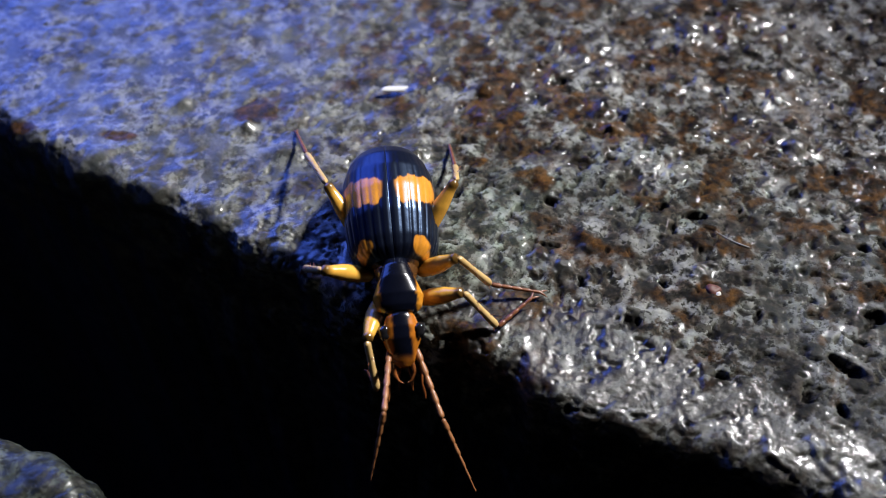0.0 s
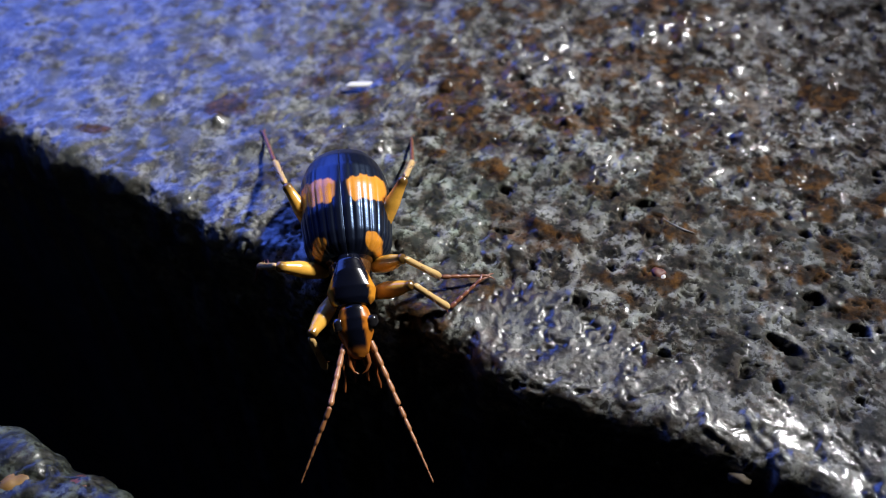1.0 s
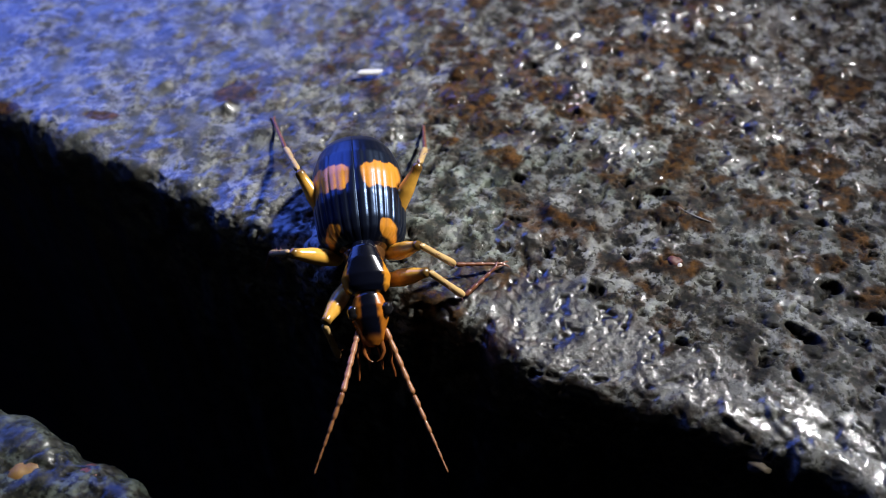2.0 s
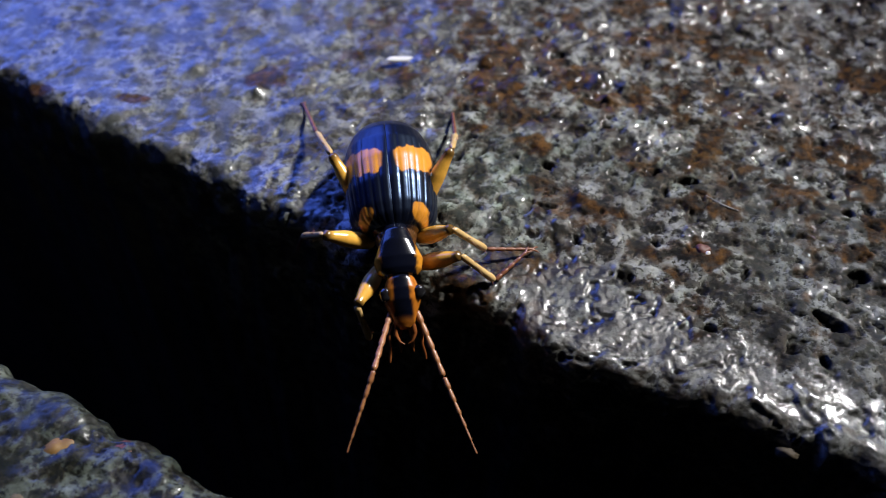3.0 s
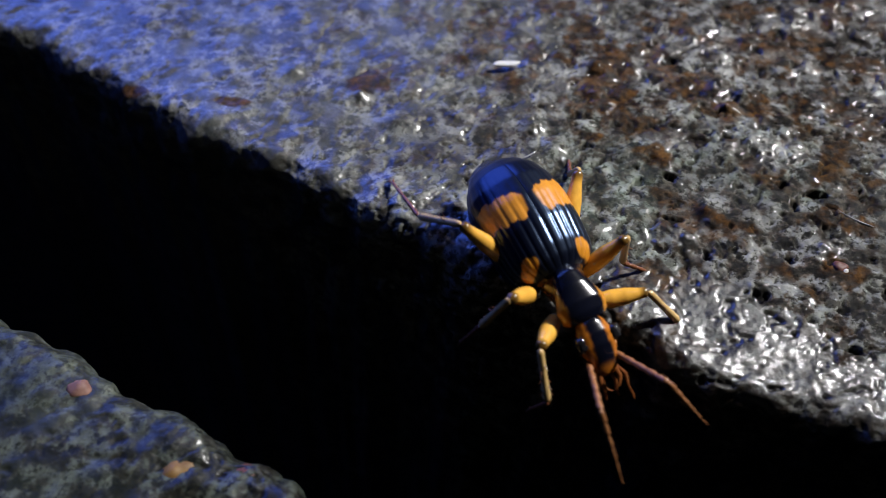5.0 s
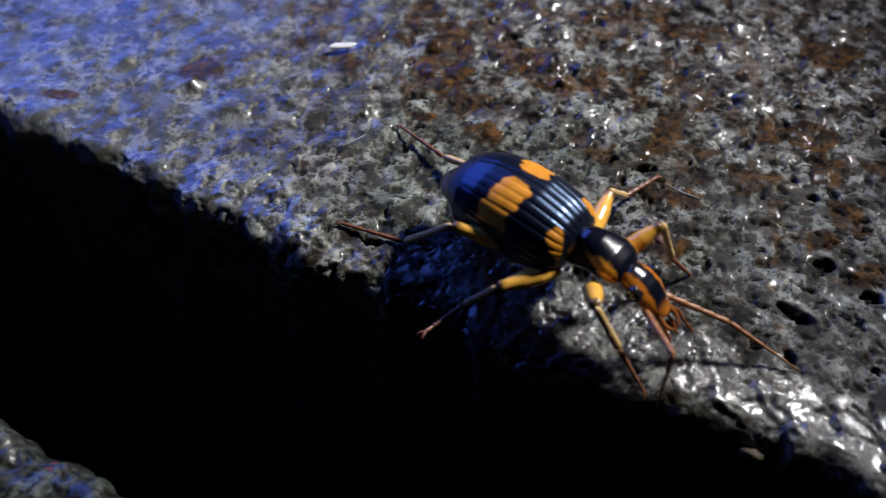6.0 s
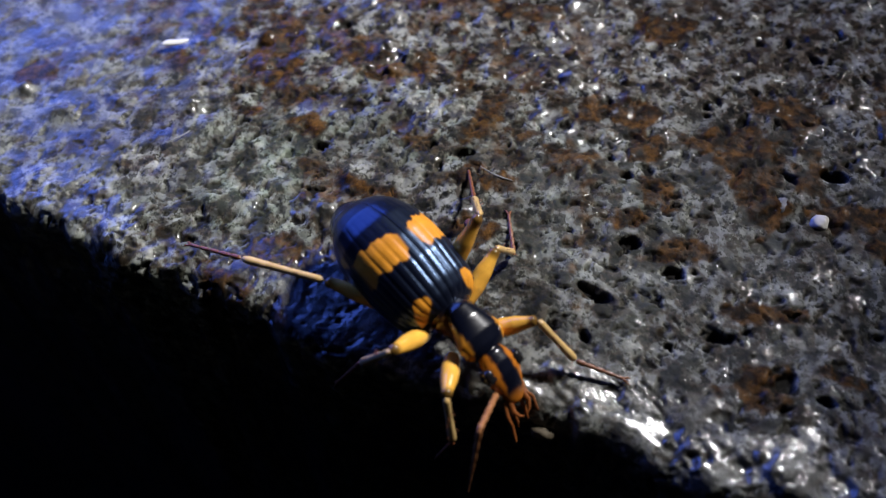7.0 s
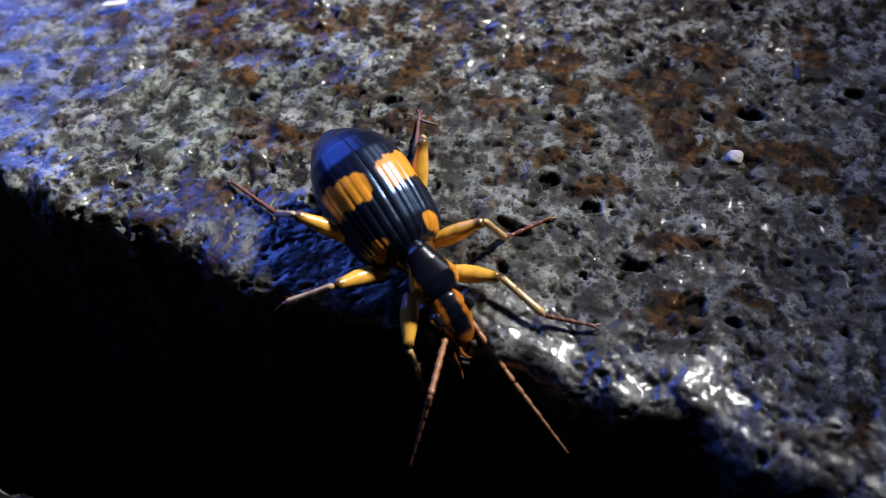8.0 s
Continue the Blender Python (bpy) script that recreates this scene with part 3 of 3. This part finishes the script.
def wing_case(side):
    """One ribbed wing case; side: 1 is the beetle's right."""
    y = np.linspace(0.18, -0.92, 160)
    wide, top = curve_of(WING_CASE, y)
    v = np.linspace(0, 1, 120)[None, :]
    bend = v * radians(104)
    low = (0.30 - 0.04 * ease(0.25, -0.8, y))[:, None]
    rib = (0.0060 - 0.0035 * ease(-0.1, -0.5, y))[:, None] * (1 - np.abs(np.cos(np.pi * 9 * v)) ** 5) * ease(0, 0.02, v) * ease(1.0, 0.93, v) * (ease(0.18, 0.10, y) * ease(-0.90, -0.50, y))[:, None]
    x = 0.0012 + (wide[:, None] + rib) * np.sin(np.minimum(bend, radians(104))) ** 0.96
    z = low + (top[:, None] - low) * np.sign(np.cos(bend)) * np.abs(np.cos(bend)) ** 0.97 + rib * np.cos(bend)
    tail = 0.05 * (v ** 2)
    yy = y[:, None] + tail * ease(-0.4, -0.86, y)[:, None]
    jag = 0.030 * smooth_noise(x * 1.0, yy * 0.25, 0.045, 400 + side) + 0.020 * np.sign(np.sin(np.pi * 9 * v)) * 0.6
    band = ease(0.128, 0.108, np.abs(yy + 0.36 + jag * 0.6 + 0.03 * ease(0.1, 0.3, x)) + 0.05 * ease(0.10, 0.05, x)) * ease(0.045, 0.075, x + jag * 0.5) * ease(0.76, 0.56, v + 2 * jag)
    shoulder = ease(1.05, 0.85, np.hypot((x - 0.215) / 0.064, (yy - 0.080) / 0.066) + jag * 1.5 + 0.30 * smooth_noise(x + 0 * yy, yy, 0.07, 430 + side))
    rim = 0.85 * ease(0.93, 0.97, v) + 0 * x
    mask = np.clip(np.maximum(np.maximum(band, shoulder), rim * 0.35), 0, 1)
    places = np.stack([side * x, yy, z], -1)
    return sheet("wing_case", places, SHELL, colours={"tint": tinted(mask, BLACK, ORANGE)}, flip=side > 0)


def limb(name, length, profile, mat, sides=16, rows=26, bow=0.0, tint=None, spines=0):
    """A rigid limb along +y from its joint. profile: (share of the length, radius)."""
    a = np.linspace(0, 1, rows)
    r = np.interp(a, [q[0] for q in profile], [q[1] for q in profile])
    path = np.stack([0 * a, a * length, bow * np.sin(np.pi * a)], -1)
    turn = np.linspace(0, 2 * np.pi, sides + 1)
    places = path[:, None, :] + r[:, None, None] * np.stack([np.cos(turn), 0 * turn, np.sin(turn)], -1)[None]
    places[0], places[-1] = path[0], path[-1]
    colours = None
    if tint is not None:
        mask = np.clip(np.interp(a, [q[0] for q in tint], [q[1] for q in tint]), 0, 1)[:, None] + np.zeros((rows, sides + 1))
        colours = {"tint": tinted(mask, np.array([0.030, 0.016, 0.008]), np.array([0.78, 0.42, 0.065]))}
    return sheet(name, places, mat, colours=colours, flip=True)


def join(name, meshes):
    """Several meshes of one piece in one."""
    bm = bmesh.new()
    mats = []
    for me in meshes:
        start = len(bm.faces)
        bm.from_mesh(me)
        bm.faces.ensure_lookup_table()
        if me.materials[0] not in mats:
            mats.append(me.materials[0])
        for f in bm.faces[start:]:
            f.material_index = mats.index(me.materials[0])
    out = bpy.data.meshes.new(name)
    bm.to_mesh(out)
    bm.free()
    for mat in mats:
        out.materials.append(mat)
    for me in meshes:
        bpy.data.meshes.remove(me)
    return out


def beaded(name, length, count, r0, r1, mat, claws=False):
    """A chain of narrow-waisted joints along +y."""
    prof = []
    for k in range(count):
        a, b, r = k / count, (k + 1) / count, r0 + (r1 - r0) * k / max(count - 1, 1)
        prof += [(a, r * 0.68), (a + 0.2 * (b - a), r * 0.86), (a + 0.75 * (b - a), r), (b - 0.03 * (b - a), r * 0.74)]
    pieces = [limb(name, length, prof, mat, 12, count * 10 + 1)]
    if claws:
        for sx in (-1, 1):
            pieces.append(tube(name, [(0, length * 0.97, 0), (sx * 0.018, length + 0.025, 0.004), (sx * 0.028, length + 0.055, -0.012)], [0.010, 0.008, 0.001], mat, 6))
    return join(name, pieces)


def tibia_mesh(length, thick):
    pieces = [limb("tibia", length, ((0, 0.020), (0.06, thick * 0.9), (0.5, thick * 0.86), (0.9, thick * 1.05), (1, thick * 0.6)), TIBIA)]
    rng = random.Random(7)
    for k in range(9):
        at, turn = (0.3 + 0.075 * k) * length, rng.uniform(0, 6.28)
        d = np.array([math.cos(turn), 0.9, math.sin(turn)])
        foot = np.array([math.cos(turn) * thick * 0.7, at, math.sin(turn) * thick * 0.7])
        pieces.append(tube("tibia", [foot, foot + d * 0.018, foot + d * 0.034], [0.004, 0.003, 0.0006], TARSUS, 5))
    return join("tibia", pieces)


beetle = tagged(new("beetle"), "black and orange ribbed ground beetle with amber legs", "beetle")

for side in (1, -1):
    ob = part("wing_case", wing_case(side), beetle, "ribbed black wing case with orange band and shoulder spot")
    shell = ob.modifiers.new("thickness", "SOLIDIFY")
    shell.thickness, shell.offset = 0.010 * U, -1

part("abdomen", lofted("abdomen", ((0.24, 0.10, 0.34, 0.10), (0.12, 0.24, 0.35, 0.17), (-0.2, 0.315, 0.345, 0.20), (-0.5, 0.335, 0.34, 0.20), (-0.75, 0.285, 0.325, 0.165),
     (-0.88, 0.23, 0.25, 0.10), (-0.96, 0.15, 0.205, 0.065), (-1.01, 0.08, 0.18, 0.04), (-1.03, 0.02, 0.175, 0.015)), CUTICLE,
     lambda x, y, z, up: 0.22 * ease(0.9, 0.2, np.abs(up)) * ease(-0.9, -0.4, y), ribs=0.018, rows=110), beetle, "dark blue-black abdomen with paler joints")
part("chest", lofted("chest", ((0.10, 0.10, 0.34, 0.10), (0.2, 0.17, 0.35, 0.14), (0.3, 0.145, 0.37, 0.13), (0.42, 0.14, 0.36, 0.13), (0.52, 0.10, 0.36, 0.09)), CUTICLE,
     lambda x, y, z, up: 0.12 + 0 * x), beetle)
part("pronotum", lofted("pronotum", ((0.16, 0.085, 0.44, 0.070), (0.22, 0.105, 0.45, 0.090), (0.32, 0.138, 0.445, 0.105), (0.45, 0.190, 0.425, 0.105), (0.53, 0.170, 0.40, 0.095),
     (0.575, 0.115, 0.385, 0.07)), CUTICLE,
     lambda x, y, z, up: ease(0.126, 0.140, np.abs(x) + 0.08 * np.abs(y - 0.44) - 0.01 + 0.012 * smooth_noise(x, y, 0.06, 410)) * 0.95, rows=70, flat=0.9),
     beetle, "heart-shaped black collar shield with orange margins")
head = part("head", lofted("head", ((0.54, 0.085, 0.375, 0.065), (0.60, 0.115, 0.375, 0.085), (0.68, 0.140, 0.355, 0.092), (0.76, 0.138, 0.325, 0.085), (0.83, 0.105, 0.29, 0.066),
     (0.90, 0.080, 0.245, 0.045), (0.935, 0.03, 0.225, 0.02)), CUTICLE,
     lambda x, y, z, up: 1 - ease(0.074, 0.056, np.abs(x) + 0.012 * smooth_noise(x, y, 0.05, 420) - 0.1 * np.maximum(y - 0.76, 0)) * ease(-0.3, 0.2, up) * ease(0.93, 0.85, y),
     light=np.array([0.43, 0.140, 0.014]), rows=70), beetle, "red-brown head with a broad black stripe on the brow")
for side in (1, -1):
    ball = stone("eye", EYE, (0.050, 0.058, 0.052), 0.0)
    ball.parent = head
    ball.matrix_basis = cm(side * 0.128, 0.695, 0.37)
    part("mandible", tube("mandible", [(side * 0.06, 0.89, 0.235), (side * 0.075, 0.96, 0.20), (side * 0.05, 1.01, 0.175), (side * 0.012, 1.03, 0.165)],
         [0.022, 0.019, 0.011, 0.002], JAW, 12), head, "red-brown curved jaw")
    part("palp", tube("palp", [(side * 0.085, 0.88, 0.215), (side * 0.125, 0.96, 0.185), (side * 0.120, 1.03, 0.13), (side * 0.135, 1.09, 0.075), (side * 0.138, 1.12, 0.05)],
         [0.011, 0.014, 0.010, 0.013, 0.006], JAW, 10), head, "red-brown jointed palp")
    part("palp", tube("palp", [(side * 0.03, 0.91, 0.20), (side * 0.05, 0.97, 0.14), (side * 0.045, 1.02, 0.085), (side * 0.05, 1.05, 0.05)],
         [0.012, 0.014, 0.012, 0.005], JAW, 10), head, "red-brown jointed palp")

# joints of each limb on the body, and the lengths of its rigid pieces
HIPS = {"front": (0.15, 0.40, 0.24), "mid": (0.18, 0.16, 0.22), "hind": (0.20, -0.08, 0.22), "antenna": (0.10, 0.80, 0.26)}
LENGTHS = {"front": (0.42, 0.42, 0.36), "mid": (0.48, 0.47, 0.40), "hind": (0.60, 0.70, 0.52), "antenna": (0.55, 0.62)}


def leg_parts(kind):
    a, b, c = LENGTHS[kind]
    femur = limb("femur", a, ((0, 0.034), (0.08, 0.056), (0.35, 0.070), (0.6, 0.064), (0.85, 0.042), (0.95, 0.042), (1, 0.022)), CUTICLE, 20, 36,
                 tint=((0, 0.8), (0.1, 1), (0.82, 1), (0.93, 0.15), (1, 0.1)))
    return (part("femur", femur, beetle, "thick amber thigh with a dark knee"), part("tibia", tibia_mesh(b, 0.030), beetle, "pale amber shin with fine spines"),
            part("tarsus", beaded("tarsus", c, 5, 0.021, 0.014, TARSUS, True), beetle, "rust-brown jointed foot with claws"))


def antenna_parts():
    a, b = LENGTHS["antenna"]
    return (part("antenna_base", beaded("antenna_base", a, 5, 0.026, 0.023, ANTENNA), beetle, "brown beaded lower half of a feeler"),
            part("antenna_tip", beaded("antenna_tip", b, 6, 0.022, 0.006, ANTENNA), beetle, "brown beaded upper half of a feeler"))


def swing(pieces, kind, side, rows):
    """Keys a limb's pieces end to end. rows: seconds, then for each piece the degrees it points outward from ahead and upward, in the beetle's space."""
    table = np.array(rows, float)
    lengths = LENGTHS[kind]
    keyed = [[] for _ in pieces]
    for step in range(81):
        t = step / 10
        at = Vector((HIPS[kind][0] * side, HIPS[kind][1], HIPS[kind][2]))
        for k in range(len(pieces)):
            out, up = (radians(np.interp(t, table[:, 0], table[:, 1 + 2 * k + e])) for e in (0, 1))
            way = Vector((side * math.sin(out) * math.cos(up), math.cos(out) * math.cos(up), math.sin(up)))
            over = Vector((-side * math.sin(out) * math.sin(up), -math.cos(out) * math.sin(up), math.cos(up)))
            turn = Matrix((way.cross(over), way, over)).transposed().to_4x4()
            keyed[k].append((t, Matrix.Translation(at * U) @ turn))
            at = at + way * lengths[k]
    for piece, poses in zip(pieces, keyed):
        walk(piece, poses)


def motions():
    walk(beetle, [
        (0.0, cm(-0.425, 0.640, -0.048, -10.4, 0.6, -172.7)),
        (0.5, cm(-0.430, 0.560, -0.068, -9.5, 1.8, -172.1)),
        (1.0, cm(-0.432, 0.525, -0.076, -9.1, 2.3, -171.9)),
        (3.5, cm(-0.432, 0.525, -0.076, -9.1, 2.3, -171.9)),
        (4.2, cm(-0.432, 0.525, -0.076, -9.1, 2.3, -171.9)),
        (5.3, cm(0.025, 0.110, 0.072, -8.4, 4.5, -136.9)),
        (5.5, cm(0.301, 0.297, 0.127, -5.4, -6.7, -126.7)),
        (5.8, cm(0.818, 0.166, 0.255, -6.8, -11.3, -124.5)),
        (6.0, cm(1.161, 0.092, 0.204, -1.2, -6.2, -129.3)),
        (6.3, cm(1.516, -0.044, 0.195, -4.7, -9.6, -130.9)),
        (6.5, cm(1.533, -0.221, 0.115, -4.3, -7.5, -140.7)),
        (6.7, cm(1.615, -0.238, 0.087, -10.9, -8.4, -136.7)),
        (7.0, cm(1.698, -0.394, 0.043, -11.2, -7.5, -138.6)),
        (7.2, cm(1.871, -0.380, -0.005, -11.8, -5.6, -141.3)),
        (7.5, cm(2.015, -0.405, 0.015, -21.0, -2.9, -151.2)),
        (8.0, cm(2.065, -0.360, 0.008, -17.7, 2.3, -148.8)),
    ])
    swing(leg_parts("hind"), "hind", 1, (
            (0, 149, 26, 162, -36, 166, -34),
            (1, 151, 29, 165, -39, 166, -22),
            (4.2, 151, 29, 165, -39, 166, -22),
            (5.3, 126, 43, 166, -52, 183, -23),
            (5.5, 143, 6, 159, -54, 107, -6),
            (5.8, 156, -6, 170, -36, 168, -37),
            (6, 153, 9, 185, -53, 160, -3),
            (6.3, 154, -9, 161, -27, 167, -19),
            (6.5, 147, -4, 164, -33, 154, -6),
            (6.7, 150, -8, 159, -30, 158, -21),
            (7, 152, -6, 154, -20, 160, -29),
            (7.2, 145, 2, 155, -35, 152, -25),
            (7.5, 140, 15, 182, -74, 164, -22),
            (8, 136, 21, 177, -65, 163, -18)))
    swing(leg_parts("hind"), "hind", -1, (
            (0, 135, 41, 173, -51, 180, -34),
            (1, 137, 40, 170, -47, 176, -31),
            (4.2, 137, 40, 170, -47, 176, -31),
            (5.3, 148, 18, 138, -65, 139, -27),
            (5.5, 156, 37, 140, -62, 102, -2),
            (6, 171, -5, 173, -22, 172, -6),
            (6.5, 128, 30, 143, -43, 154, -8),
            (6.7, 139, 27, 131, -47, 147, -12),
            (7, 109, 60, 128, -46, 135, -30),
            (7.2, 132, 64, 115, -62, 137, -17),
            (7.5, 149, 34, 113, -69, 153, -25),
            (8, 143, 34, 150, -75, 141, -25)))
    swing(leg_parts("mid"), "mid", 1, (
            (0, 81, 39, 143, -56, 130, -72),
            (1, 83, 38, 138, -52, 130, -72),
            (4.2, 83, 38, 138, -52, 130, -72),
            (5.3, 67, 53, 97, -74, 130, -72),
            (5.5, 80, 36, 114, -71, 81, 32),
            (5.8, 97, 7, 143, -69, 130, -72),
            (6, 122, -7, 182, -61, 98, 0),
            (6.3, 84, 8, 124, -82, 130, -72),
            (6.5, 76, 19, 190, -71, 130, -72),
            (6.7, 86, 22, 182, -77, 130, -72),
            (7, 87, 32, 166, -68, 130, -72),
            (7.2, 91, 26, 149, -64, 130, -72),
            (7.5, 96, 19, 119, -56, 130, -72),
            (8, 96, 24, 114, -40, 130, -72)))
    swing(leg_parts("mid"), "mid", -1, (
            (0, 72, 52, 75, -55, 79, -10),
            (1, 59, 52, 90, -55, 91, -14),
            (4.2, 59, 52, 90, -55, 91, -14),
            (5.3, 101, 44, 95, -91, 60, -45),
            (5.5, 94, 11, 96, -28, 78, 0),
            (5.8, 113, 24, 83, -52, 81, -2),
            (6, 105, 11, 88, -42, 80, -3),
            (6.5, 93, 33, 85, -49, 81, -4),
            (6.7, 101, 31, 85, -39, 84, 0),
            (7, 110, 36, 89, -50, 139, -10),
            (7.2, 97, 10, 97, 7, 85, -22),
            (7.5, 67, 51, 80, -30, 91, -25),
            (8, 70, 39, 62, -62, 83, 2)))
    swing(leg_parts("front"), "front", 1, (
            (0, 16, 25, -8, -48, 165, -45),
            (1, 29, 15, -29, -72, 165, -45),
            (4.2, 29, 15, -29, -72, 165, -45),
            (5.3, 58, 38, 24, -36, 150, -84),
            (5.5, 69, 43, -11, -52, -12, -44),
            (5.8, 59, 52, -20, -49, -40, -48),
            (6, 60, 30, -18, -54, 1, -41),
            (6.3, 88, 38, -20, -70, 150, -84),
            (6.5, 75, 44, -25, -81, 150, -84),
            (6.7, 62, 37, 10, -50, 150, -84),
            (7, 54, 21, 5, -60, 150, -84),
            (7.2, 41, 3, -10, -56, 150, -84),
            (7.5, 52, 34, 2, -51, 33, -6),
            (8, 35, 2, -5, -51, 150, -84)))
    swing(leg_parts("front"), "front", -1, (
            (0, 76, 36, 53, -42, 126, 0),
            (1, 75, 36, 72, -49, 128, 0),
            (4.2, 75, 36, 72, -49, 128, 0),
            (5.3, 74, -2, 35, -42, 32, -11),
            (5.5, 15, 43, 9, -52, 63, -29),
            (5.8, 57, 19, 37, -33, 41, -9),
            (6, 60, 43, 45, -65, 54, -47),
            (6.3, 79, 13, 54, -52, 32, 10),
            (6.5, 77, 27, 45, -44, 34, -4),
            (6.7, 59, 35, 49, -45, 34, 14),
            (7, 46, 41, 17, -26, 31, 0),
            (7.2, 35, 40, 24, -26, 43, 9),
            (7.5, 40, 32, 34, 1, 55, 11),
            (8, 47, 18, 15, 0, 44, 7)))
    swing(antenna_parts(), "antenna", 1, (
            (0, 8, 20, 22, -51),
            (1, 14, 10, 32, -30),
            (3.5, 18, 17, 23, -15),
            (4.2, 26, 32, 19, -17),
            (5.3, 26, 36, -13, -58),
            (5.5, 24, 11, -21, -35),
            (6, 45, 23, -20, -84),
            (6.3, 52, 20, -25, -58),
            (6.5, 58, 13, 3, -78),
            (6.7, 62, 36, 13, -68),
            (7, 70, 36, 29, -67),
            (7.2, 44, 30, 1, -46),
            (7.5, 30, 27, 4, -44),
            (8, 49, 25, 47, -44)))
    swing(antenna_parts(), "antenna", -1, (
            (0, 15, -8, 23, -33),
            (1, 18, -14, 18, -11),
            (3.5, 16, -11, 17, -11),
            (4.2, 10, 27, 17, -42),
            (5.3, 14, 41, 55, -52),
            (5.5, 34, 21, 8, -29),
            (5.8, 20, 9, 15, -11),
            (6, 26, -14, 16, -20),
            (6.3, 17, -13, -9, -11),
            (6.7, 14, -45, 49, -60),
            (7, 9, -44, 45, -54),
            (7.2, 18, -60, 51, -62),
            (7.5, 40, -51, 42, -30),
            (8, 2, -2, 4, -1)))


motions()
